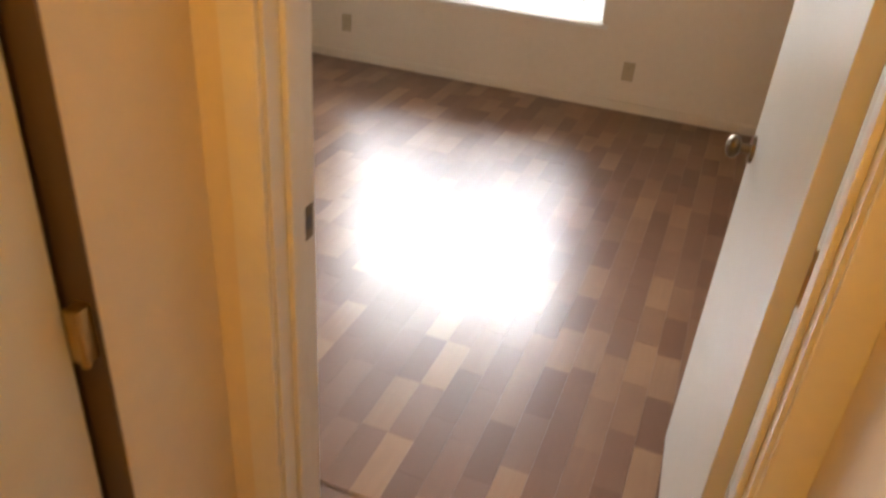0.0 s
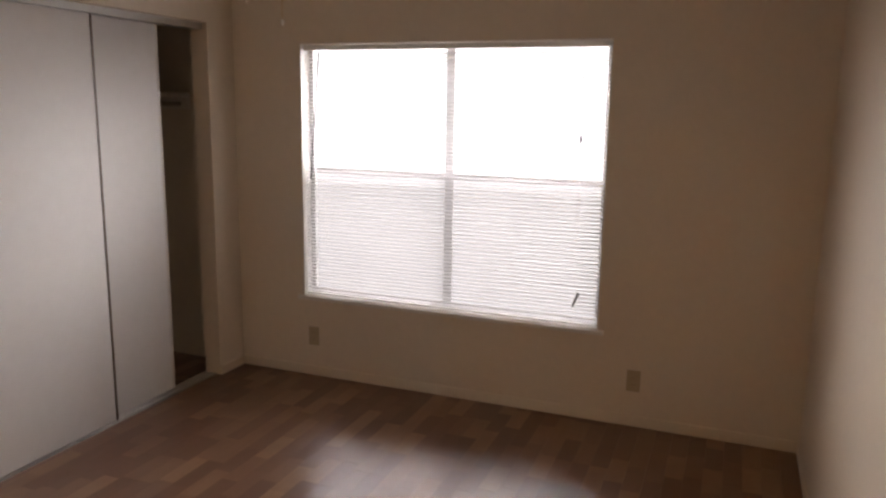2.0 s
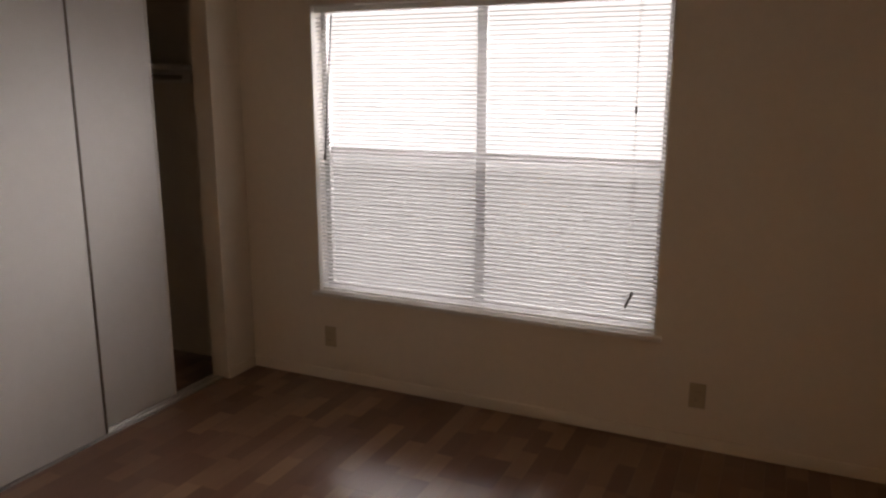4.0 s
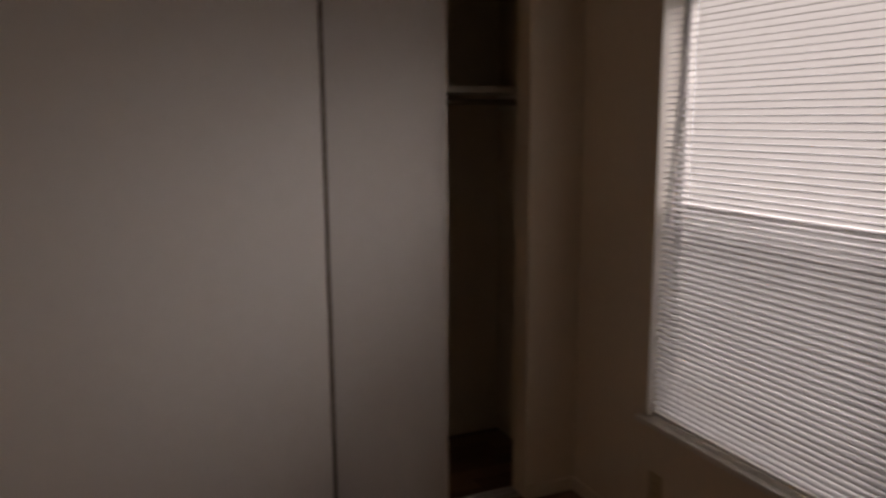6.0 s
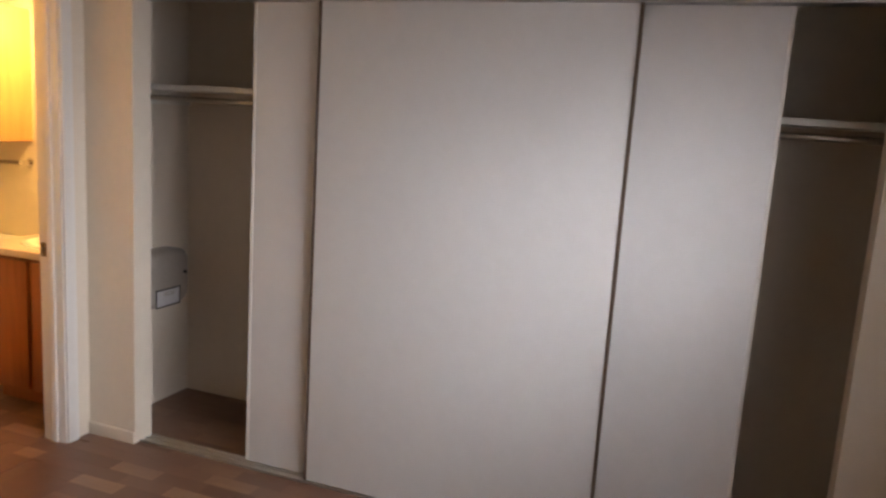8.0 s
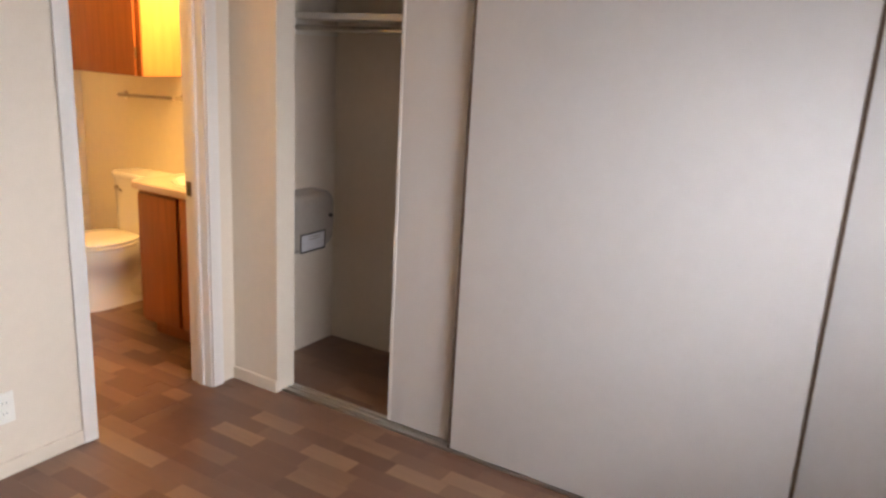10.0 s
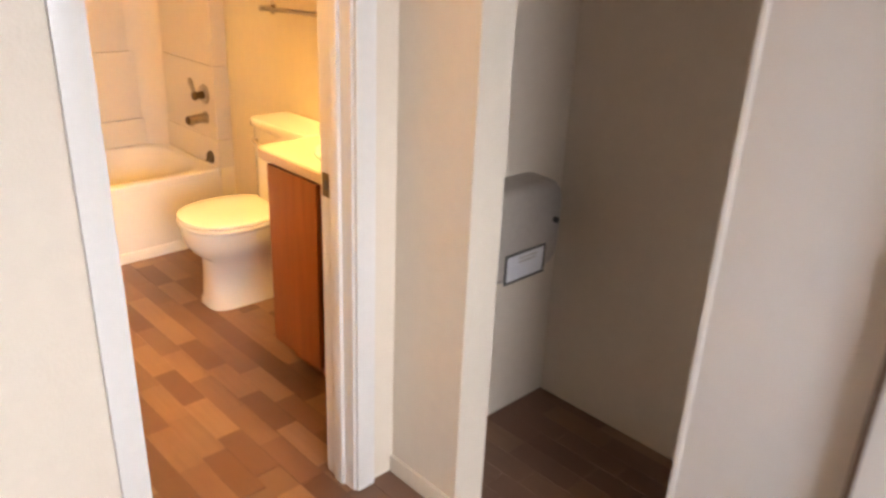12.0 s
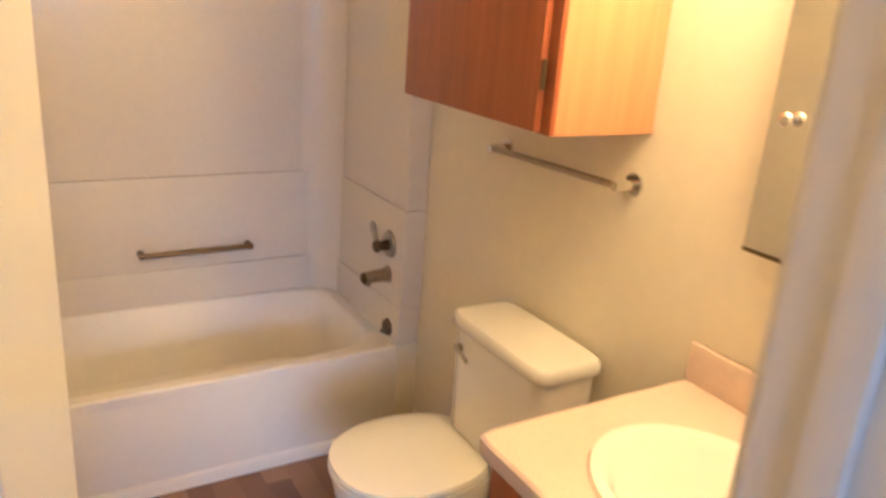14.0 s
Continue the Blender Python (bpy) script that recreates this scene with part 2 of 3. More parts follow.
def plain(name, mat, items, label, **tags):
    return boxes(name, mat, items, label=label, kind="structure", **tags)


# ---- structure ----
T = 0.12
plain("wall_north", WALL, [(-0.82, WX0, L, L + T, 0, H), (WX1, W + T, L, L + T, 0, H), (WX0, WX1, L, L + T, 0, WZ0), (WX0, WX1, L, L + T, WZ1, H)], "cream painted plaster wall with a wide window")
plain("wall_east", WALL, [(W, W + T, EY - T, L, 0, H)], "plain cream painted bedroom wall")
plain("wall_south", WALL, [(-0.70, BX0 - 0.02, -0.116, 0, 0, H), (BX1 + 0.02, 1.5, -0.116, 0, 0, H), (BX0 - 0.02, BX1 + 0.02, -0.116, 0, 2.05, H), (1.38, 1.5, EY - T, -0.116, 0, H)], "cream painted wall with the bathroom doorway")
plain("wall_entry", WALL, [(1.5, EX0 - 0.02, EY - T, EY, 0, H), (EX1 + 0.02, W, EY - T, EY, 0, H), (EX0 - 0.02, EX1 + 0.02, EY - T, EY, 2.06, H)], "cream painted wall with the bedroom doorway")
plain("wall_closet_back", WALL, [(-0.82, -0.70, -0.116, L, 0, H)], "cream painted back wall of the closet")
plain("wall_closet_front", WALL, [(-0.11, 0, 0, CY0, 0, H), (-0.11, 0, CY1, L, 0, H), (-0.11, 0, CY0, CY1, 2.06, H)], "cream painted wall with the wide closet opening")
plain("wall_bath_west", BATHWALL, [(BW - 0.12, BW, BS - T, -0.116, 0, H), (BW, -0.5135, BS, -1.9625, 0, 0.381)], "pale painted bathroom wall behind toilet and vanity")
plain("wall_bath_south", BATHWALL, [(BW, BE, BS - T, BS, 0, H)], "pale bathroom wall above the tub surround")
plain("wall_bath_east", BATHWALL, [(BE, BE + 0.1, BS - T, -0.116, 0, H)], "pale painted bathroom wall")
plain("wall_bath_lining", BATHWALL, [(BW, BX0 - 0.02, -0.122, -0.117, 0, H), (BX1 + 0.02, BE, -0.122, -0.117, 0, H)], "pale painted bathroom side of the door wall")
DY0, DY1 = -1.28, -0.520                 # cupboard door in the hall
plain("wall_hall_west", WALL, [(HX0 - 0.11, HX0, -2.7, DY0, 0, H), (HX0 - 0.11, HX0, DY1, EY - T, 0, H), (HX0 - 0.11, HX0, DY0, DY1, 2.05, H)], "cream hall wall in warm lamp light with a cupboard door")
plain("wall_hall_east", WALL, [(HX1, HX1 + 0.18, -2.7, EY - T, 0, H)], "cream painted hall wall")
plain("wall_hall_south", WALL, [(1.38, HX1 + 0.18, -2.82, -2.7, 0, H)], "cream painted hall end wall")
plain("wall_cupboard", WALL, [(1.38, 1.5, -2.7, EY - T, 0, H), (1.5, HX0 - 0.11, -1.6, -1.5, 0, H)], "plain wall inside the hall cupboard")
plain("ceiling", CEIL, [(-0.95, W + 0.25, -2.9, L + T, H, H + 0.1)], "white textured plaster ceiling")
plain("floor", GAP, [(-0.95, W + 0.25, -2.9, L + T, -0.1, -0.004)], "brown subfloor under the floor blocks")
plain("ground", GROUND, [(-300, 300, -300, 300, -0.25, -0.15)], "dry ground outside the house")

plain("backdrop", special("overexposed_daylight", glow_nodes), [(-40, 18, 5.0, 5.1, -0.2, 5.0)], "bright hazy daylight outside the window")

# ---- trim ----
def baseboard(x0, x1, y0, y1, mat=WALL):
    plain("baseboard", mat, [(x0, x1, y0, y1, 0.0, 0.058)], "low painted baseboard", bevel=0.003)


B = 0.011
baseboard(0.0, W, L - B, L - 0.0005)
baseboard(W - B, W - 0.0005, EY + 0.002, L - B - 0.001)
baseboard(0.0005, B, 0.002, CY0)
baseboard(0.0005, B, CY1, L - B - 0.001)
baseboard(BX1 + 0.06, 1.498, 0.0005, B)


def door_trim(x0, x1, ya, yb, top, mat, sides):
    """Jambs and head across the wall's thickness from ya to yb, and casings on the faces named."""
    plain("trim", mat, [(x0 - 0.019, x0, ya - 0.003, yb + 0.003, 0, top), (x1, x1 + 0.019, ya - 0.003, yb + 0.003, 0, top), (x0 - 0.019, x1 + 0.019, ya - 0.003, yb + 0.003, top, top + 0.019)], "painted door jamb")
    c = 0.060
    for y0, y1 in sides:
        for xa, xb in ((x0 - 0.006 - c, x0 - 0.006), (x1 + 0.006, x1 + 0.006 + c)):
            plain("trim", mat, [(xa, xb, y0, y1, 0, top + 0.006)], "painted door casing", bevel=0.004)
        plain("trim", mat, [(x0 - 0.006 - c, x1 + 0.006 + c, y0, y1, top + 0.0065, top + 0.066)], "painted door casing", bevel=0.004)


door_trim(BX0, BX1, -0.122, 0.0, 2.03, TRIM, [(0.0035, 0.016), (-0.138, -0.1255)])
door_trim(EX0, EX1, EY - T, EY, 2.04, TRIM, [(EY + 0.0035, EY + 0.016), (EY - T - 0.016, EY - T - 0.0035)])
plain("trim", TRIM, [(BX0, BX0 + 0.010, -0.078, -0.040, 0, 2.03), (BX1 - 0.010, BX1, -0.078, -0.040, 0, 2.03)], "painted door stop", bevel=0.002)
plain("trim", TRIM, [(EX0, EX0 + 0.011, EY - 0.085, EY - 0.045, 0, 2.04)], "painted door stop", bevel=0.002)
plain("trim", TRIM, [(EX1 - 0.011, EX1, EY - 0.085, EY - 0.045, 0, 2.04)], "painted door stop", bevel=0.002)


# added dark sheet over the jamb: shade of the cupboard gap, put in as colour
plain("trim", EDGE, [(HX0 - 0.109, HX0 - 0.001, DY1 - 0.004, DY1 - 0.0005, 0, 2.05)], "thin dark sheet on the cupboard jamb, coloured as the gap's shade")


# ---- doors ----
def knob(parent, x, y, z, side, mat=BRONZE):
    k = bmesh.new()
    tube(k, (x, y, z), (x + side * 0.008, y, z), 0.030, 20)
    tube(k, (x + side * 0.008, y, z), (x + side * 0.034, y, z), 0.011, 14)
    ball(k, (x + side * 0.044, y, z), 0.017, 0.026, 0.026)
    return part("door_knob", k, mat, parent, "round tarnished brass door knob", smooth=True)


def hinges(parent, x, y, z_list, mat=BRASS):
    for z in z_list:
        h = bmesh.new()
        tube(h, (x, y, z - 0.045), (x, y, z + 0.045), 0.006, 10)
        box(h, x - 0.004, x - 0.002, y, y + 0.03, z - 0.044, z + 0.044)
        part("hinge", h, mat, parent)


def swing_door(name, label, hinge, width, height, turn, thick=0.035, knobs=(1, -1), latch=True, side=1, knob_z=0.925, metal=BRONZE):
    """The leaf runs along +y from the hinge, then is turned about it."""
    d = thing(name, label, "door")
    b = bmesh.new()
    box(b, -thick / 2, thick / 2, 0.004, width, 0.012, height, bevel=0.002)
    part("leaf", b, LEAF, d)
    for s in knobs:
        knob(d, s * thick / 2, width - 0.056, knob_z, s, metal)
    if latch:
        boxes("latch_plate", BRASS, [(-0.011, 0.011, width - 0.0005, width + 0.001, 0.90, 0.957)], d)
        boxes("latch_bolt", BRASS, [(-0.006, 0.006, width + 0.001, width + 0.008, 0.918, 0.940)], d)
    hinges(d, side * (thick / 2 + 0.004), 0.0, (0.25, 1.0, 1.80))
    d.matrix_world = pose(hinge[0], hinge[1], 0, 0, 0, turn)
    return d


swing_door("door_entry", "open white flush bedroom door with a tarnished brass knob", (EX1 - 0.02, EY + 0.02), 0.745, 2.03, 3.0)
swing_door("door_bathroom", "open white painted flush bathroom door with a brass knob", (BX1 - 0.022, -0.135), 0.54, 2.02, 174.1, side=-1, knob_z=0.945, metal=BRASS)
swing_door("door_cupboard", "slightly open painted cupboard door in the hall", (HX0 - 0.03, DY0 + 0.004), 0.735, 2.03, 2.6, knobs=(), latch=False)
ch_ = thing("cupboard_hinge", "worn brass hinge in the gap of the cupboard door", "hinge", (HX0 - 0.022, DY1 - 0.030, 0.870))
boxes("hinge_leaf", BRASS, [(-0.012, 0.012, 0.0, 0.0255, -0.048, 0.040)], ch_, bevel=0.001)
hh = bmesh.new()
tube(hh, (0.014, 0.0, -0.047), (0.014, 0.0, 0.047), 0.007, 12)
part("hinge_pin", hh, BRASS, ch_, smooth=True)

for nm, x, y, s in (("strike_plate", EX0, EY - 0.022, 1), ("strike_plate", BX0, -0.103, 1)):
    t_ = thing(nm, "dark brass strike plate let into a painted door jamb", "strike plate", (x, y, 0.905))
    boxes("plate", BRONZE, [(0.0004, 0.0022, -0.017, 0.017, -0.032, 0.032)], t_, bevel=0.0006)
    boxes("latch_hole", DARKPL, [(0.0023, 0.0029, -0.008, 0.008, -0.013, 0.013)], t_)

# ---- window ----
WYI, WYO = L + 0.086, L + T
win = thing("window_1", "wide grey-framed window with sliding sashes behind lowered blinds", "window", kind="structure")
fr = 0.035
boxes("window_frame", VINYL, [(WX0, WX0 + fr, WYI, WYO, WZ0, WZ1), (WX1 - fr, WX1, WYI, WYO, WZ0, WZ1), (WX0 + fr, WX1 - fr, WYI, WYO, WZ0, WZ0 + fr), (WX0 + fr, WX1 - fr, WYI, WYO, WZ1 - fr, WZ1)], win)
XM = (WX0 + WX1) / 2
ZM = 1.238
boxes("mullion", VINYL, [(XM - 0.024, XM + 0.024, WYO - 0.014, WYO, WZ0 + fr, WZ1 - fr)], win)
for a, b in ((WX0 + fr, XM - 0.024), (XM + 0.024, WX1 - fr)):
    boxes("meeting_rail", VINYL, [(a, b, WYO - 0.016, WYO - 0.005, ZM - 0.016, ZM + 0.016)], win)
    for z0, z1 in ((WZ0 + fr, ZM - 0.016), (ZM + 0.016, WZ1 - fr)):
        p = boxes("pane", GLASS, [(a, b, WYO - 0.012, WYO - 0.009, z0, z1)], win)
        p.visible_shadow = False
    boxes("insect_screen", SCREEN, [(a + 0.001, b - 0.001, WYO - 0.004, WYO - 0.003, WZ0 + fr, ZM - 0.016)], win)
boxes("window_reveal", TRIM, [(WX0 + 0.0005, WX0 + 0.006, L - 0.002, WYI, WZ0, WZ1), (WX1 - 0.006, WX1 - 0.0005, L - 0.002, WYI, WZ0, WZ1), (WX0 + 0.006, WX1 - 0.006, L - 0.002, WYI, WZ1 - 0.006, WZ1 - 0.0005)], win)
boxes("window_sill", TRIM, [(WX0 - 0.03, WX1 + 0.03, L - 0.028, L - 0.001, WZ0 - 0.018, WZ0 + 0.003), (WX0 + 0.001, WX1 - 0.001, L - 0.001, WYI, WZ0 + 0.0005, WZ0 + 0.003)], win, bevel=0.002)

blind = thing("window_blind", "lowered white mini blind with open slats in the window", "blind")
BY = L + 0.030
BX_0, BX_1 = WX0 + 0.012, WX1 - 0.012
boxes("headrail", BLIND, [(BX_0, BX_1, BY - 0.014, BY + 0.014, WZ1 - 0.038, WZ1 - 0.010)], blind, bevel=0.002)
boxes("bottom_rail", BLIND, [(BX_0, BX_1, BY - 0.012, BY + 0.012, WZ0 + 0.010, WZ0 + 0.022)], blind, bevel=0.002)
slat = bmesh.new()
PITCH = 0.0205
tilt = radians(13)
prof = [(-0.0125, 0.0), (-0.0065, 0.0014), (0.0, 0.0019), (0.0065, 0.0014), (0.0125, 0.0)]
rows_ = []
for x in (BX_0, BX_1):
    up = [slat.verts.new((x, u * math.cos(tilt) - v * math.sin(tilt), u * math.sin(tilt) + v * math.cos(tilt))) for u, v in prof]
    lo = [slat.verts.new((x, u * math.cos(tilt) - (v - 0.0005) * math.sin(tilt), u * math.sin(tilt) + (v - 0.0005) * math.cos(tilt))) for u, v in prof]
    rows_.append(up + lo[::-1])
for i in range(10):
    slat.faces.new((rows_[0][i], rows_[0][(i + 1) % 10], rows_[1][(i + 1) % 10], rows_[1][i]))
slat.faces.new(rows_[0][::-1])
slat.faces.new(rows_[1])
first = part("slat", slat, SLAT, blind)
z = WZ0 + 0.034
first.location = (0, BY, z)
while z + PITCH < WZ1 - 0.045:
    z += PITCH
    s = first.copy()
    scene.collection.objects.link(s)
    s.location = (0, BY, z)
for x in (BX_0 + 0.13, XM, BX_1 - 0.13):
    c = bmesh.new()
    for dy in (-0.0125, 0.0125):
        tube(c, (x, BY + dy, WZ0 + 0.02), (x, BY + dy, WZ1 - 0.03), 0.0008, 6)
    part("ladder_cord", c, BLIND, blind)
w_ = bmesh.new()
tube(w_, (0.570, BY - 0.022, 1.91), (0.512, BY - 0.026, 1.225), 0.0042, 8)
tube(w_, (0.512, BY - 0.026, 1.225), (0.510, BY - 0.026, 1.195), 0.0058, 8)
part("tilt_wand", w_, DARKPL, blind, "thin dark tilt wand", smooth=True)
c = bmesh.new()
tube(c, (2.100, BY - 0.020, 0.675), (2.070, BY - 0.024, 0.600), 0.0075, 10, 0.005)
part("cord_tassel", c, DARKPL, blind, "dark dangling cord tassel", smooth=True)
c = bmesh.new()
tube(c, (2.072, BY - 0.016, 1.455), (2.072, BY - 0.016, 1.485), 0.006, 10)
part("cord_stop", c, DARKPL, blind, smooth=True)
c = bmesh.new()
tube(c, (2.096, BY - 0.018, 0.675), (2.062, BY - 0.017, WZ1 - 0.03), 0.0009, 6)
part("lift_cord", c, BLIND, blind)


# ---- closet ----
def closet_panel(x, y0, y1, label, edge=TRIM):
    d = thing("closet_door", label, "sliding door", (x, (y0 + y1) / 2, 0), group="closet sliding doors")
    h = (y1 - y0) / 2
    boxes("panel", DOORW, [(-0.010, 0.010, -h + 0.012, h - 0.012, 0.012, 2.02)], d, bevel=0.001)
    boxes("edge_strip", edge, [(-0.0125, 0.0125, -h, -h + 0.012, 0.012, 2.02)], d)
    boxes("edge_strip", edge, [(-0.0125, 0.0125, h - 0.012, h, 0.012, 2.02)], d)


closet_panel(-0.092, 0.832, 1.73, "white painted sliding closet door set back behind the middle one")
closet_panel(-0.050, 1.158, 2.398, "broad white painted sliding closet door standing in front of the others", EDGE)
closet_panel(-0.092, 1.96, 2.868, "white painted sliding closet door set back near the window end")
tr_ = thing("closet_track", "worn aluminium floor track of the closet doors", "track")
boxes("track_bed", ALU, [(-0.108, -0.030, CY0 + 0.002, CY1 - 0.002, 0.001, 0.004)], tr_)
for x in (-0.107, -0.072, -0.033):
    boxes("guide_rib", ALU, [(x, x + 0.003, CY0 + 0.002, CY1 - 0.002, 0.004, 0.011)], tr_)
boxes("top_track", ALU, [(-0.108, -0.030, CY0 + 0.002, CY1 - 0.002, 2.022, 2.058)], tr_)
sh = thing("closet_shelf", "long painted shelf across the closet with a steel rod below it", "shelf")
boxes("shelf_board", SHELF, [(-0.698, -0.330, 0.013, L - 0.003, 1.650, 1.676)], sh, bevel=0.001)
for y in (0.001, L - 0.012):
    boxes("shelf_cleat", SHELF, [(-0.698, -0.33, y, y + 0.011, 1.58, 1.6495)], sh)
rod = bmesh.new()
tube(rod, (-0.40, 0.013, 1.612), (-0.40, L - 0.014, 1.612), 0.013, 16)
part("hanging_rod", rod, NICKEL, sh, "steel hanging rod", smooth=True)
for y in (1.15, 2.25):
    boxes("shelf_bracket", SHELF, [(-0.698, -0.39, y - 0.01, y + 0.01, 1.625, 1.6495), (-0.698, -0.68, y - 0.01, y + 0.01, 1.40, 1.625)], sh)

ap = thing("utility_box", "grey-brown rounded metal utility box on the closet side wall", "utility box", (-0.41, 0.0, 0.697))
pb = bmesh.new()
loft(pb, [(0, 0, 0.001, 0.192, 0.150, 5), (0, 0, 0.074, 0.189, 0.147, 5), (0, 0, 0.090, 0.180, 0.139, 5), (0, 0, 0.098, 0.165, 0.125, 5), (0, 0, 0.100, 0.145, 0.108, 5)], 56)
bmesh.ops.transform(pb, matrix=pose(0, 0, 0, -90), verts=pb.verts)
part("cover", pb, GREY, ap, smooth=True)
pb = bmesh.new()
tube(pb, (-0.140, 0.094, 0.018), (-0.140, 0.112, 0.018), 0.009, 14)
part("latch_button", pb, DARKPL, ap, smooth=True)
nt_ = thing("framed_notice", "small black-bordered paper notice on the utility box", "notice", (-0.425, 0.1005, 0.600))
boxes("backing", PAPER, [(-0.084, 0.084, 0.0, 0.0015, -0.040, 0.040)], nt_)
for it in ((-0.090, 0.090, 0.0, 0.0028, 0.040, 0.048), (-0.090, 0.090, 0.0, 0.0028, -0.048, -0.040), (-0.090, -0.083, 0.0, 0.0028, -0.040, 0.040), (0.083, 0.090, 0.0, 0.0028, -0.040, 0.040)):
    boxes("border", DARKPL, [it], nt_)
for zz in (0.012, 0.024):
    boxes("text_bar", GREY, [(-0.05, 0.03, 0.0016, 0.0022, zz, zz + 0.004)], nt_)


# ---- dull smudge of old glue on the floor ----
sm = thing("floor_smudge", "small dull grey-brown smudge dried onto the glossy floor", "stain", (1.84, 1.65, 0.0))
for cx, cy, rx, ry, sd_ in ((0.0, 0.0, 0.060, 0.028, 3), (0.105, -0.014, 0.030, 0.010, 5), (-0.068, 0.022, 0.018, 0.010, 8)):
    rs, b = random.Random(sd_), bmesh.new()
    rim = [(cx + rx * rs.uniform(0.7, 1.15) * math.cos(a_), cy + ry * rs.uniform(0.7, 1.2) * math.sin(a_)) for a_ in np.linspace(0, 2 * math.pi, 15)[:-1]]
    lo_ = [b.verts.new((x, y, 0.0002)) for x, y in rim]
    hi_ = [b.verts.new((cx + (x - cx) * 0.9, cy + (y - cy) * 0.9, 0.0009)) for x, y in rim]
    for i in range(14):
        b.faces.new((lo_[i], lo_[(i + 1) % 14], hi_[(i + 1) % 14], hi_[i]))
    b.faces.new(hi_)
    part("smudge_patch", b, SCUFF, sm, smooth=True)


# ---- outlets ----
def outlet(x, y, z, turn, mat=PLATE):
    o = thing("wall_outlet", "small tan duplex outlet low on the wall", "outlet", group="wall outlets")
    boxes("cover_plate", mat, [(-0.035, 0.035, 0.0, 0.005, -0.057, 0.057)], o, bevel=0.0015)
    for dz in (-0.02, 0.02):
        r = bmesh.new()
        loft(r, [(0, 0, 0.005, 0.016, 0.013, 3), (0, 0, 0.0065, 0.016, 0.013, 3)], 20)
        bmesh.ops.transform(r, matrix=pose(0, 0, dz, -90), verts=r.verts)
        rc = part("receptacle", r, mat, o)
        boxes("slot", DARKPL, [(-0.007, -0.005, 0.0066, 0.0070, dz - 0.004, dz + 0.004), (0.005, 0.007, 0.0066, 0.0070, dz - 0.004, dz + 0.004)], rc)
    o.matrix_world = pose(x, y, z, 0, 0, turn)


outlet(0.516, L, 0.245, 180)
outlet(2.408, L, 0.245, 180)
outlet(1.057, 0.0, 0.258, 0, PLATEW)

# ---- ceiling fan with a light ----
fan = thing("ceiling_fan", "white ceiling fan with a small light and hanging pull chains", "ceiling fan", (1.45, 1.69, H))
f = bmesh.new()
tube(f, (0, 0, -0.001), (0, 0, -0.05), 0.07, 24, 0.055)
tube(f, (0, 0, -0.05), (0, 0, -0.14), 0.012)
part("downrod", f, TRIM, fan, smooth=True)
f = bmesh.new()
loft(f, [(0, 0, -0.14, 0.05, 0.05, 2), (0, 0, -0.155, 0.10, 0.10, 2), (0, 0, -0.21, 0.11, 0.11, 2), (0, 0, -0.235, 0.06, 0.06, 2)], 32)
part("motor_housing", f, TRIM, fan, smooth=True)
f = bmesh.new()
loft(f, [(0, 0, -0.235, 0.05, 0.05, 2), (0, 0, -0.25, 0.095, 0.095, 2), (0, 0, -0.29, 0.08, 0.08, 2), (0, 0, -0.315, 0.03, 0.03, 2)], 32)
part("light_bowl", f, CHINA, fan, "frosted glass bowl", smooth=True)
for k in range(5):
    f = bmesh.new()
    box(f, 0.17, 0.60, -0.062, 0.062, -0.187, -0.181, bevel=0.002, rot=pose(0, 0, 0, 0, 0, 72 * k + 20))
    bl = part("blade", f, TRIM, fan)
    boxes("blade_arm", BRASS, [(0.09, 0.19, -0.012, 0.012, -0.192, -0.188)], bl)
    bl.children[0].matrix_world = pose(0, 0, 0, 0, 0, 72 * k + 20)
for dx, dy, zl in ((-0.12, 0.0, -0.485), (-0.035, 0.07, -0.55)):
    f = bmesh.new()
    tube(f, (dx * 0.6, dy * 0.6, -0.25), (dx, dy, -0.30), 0.0012, 6)
    tube(f, (dx, dy, -0.30), (dx, dy, zl), 0.0012, 6)
    ch = part("pull_chain", f, BRASS, fan)
    f = bmesh.new()
    ball(f, (dx, dy, zl - 0.010), 0.006, 0.006, 0.011)
    part("chain_bob", f, CHINA, ch, smooth=True)

# ---- bathroom ----
TF, TX0, RIM = -1.955, -0.515, 0.380
tub = thing("bathtub", "white enamelled bathtub built in along the far wall", "bathtub")
b = bmesh.new()
cx, cy, hx, hy = (TX0 + BE) / 2, (TF + BS) / 2, (BE - TX0) / 2 - 0.002, (TF - BS) / 2 - 0.002
loft(b, [(cx, cy, RIM - 0.035, hx - 0.02, hy - 0.02, 60), (cx, cy, RIM - 0.035, hx, hy, 60), (cx, cy, RIM - 0.006, hx, hy, 60), (cx, cy, RIM, hx - 0.006, hy - 0.006, 60),
         (cx, cy - 0.014, RIM, hx - 0.055, hy - 0.032, 8), (cx, cy - 0.014, RIM - 0.012, hx - 0.067, hy - 0.042, 7), (cx, cy, 0.12, hx - 0.13, hy - 0.10, 5), (cx, cy, 0.09, hx - 0.20, hy - 0.16, 4)], 96, False)
part("tub_shell", b, TUBM, tub, smooth=True)
boxes("apron", TUBM, [(TX0 + 0.002, BE - 0.003, TF - 0.030, TF - 0.0075, 0.052, RIM - 0.0355), (TX0 + 0.002, BE - 0.003, TF - 0.030, TF - 0.002, 0.001, 0.0515)], tub, bevel=0.004)
b = bmesh.new()
tube(b, (TX0 + 0.30, -2.29, 0.0905), (TX0 + 0.30, -2.29, 0.095), 0.028, 24)
part("drain", b, NICKEL, tub, smooth=True)
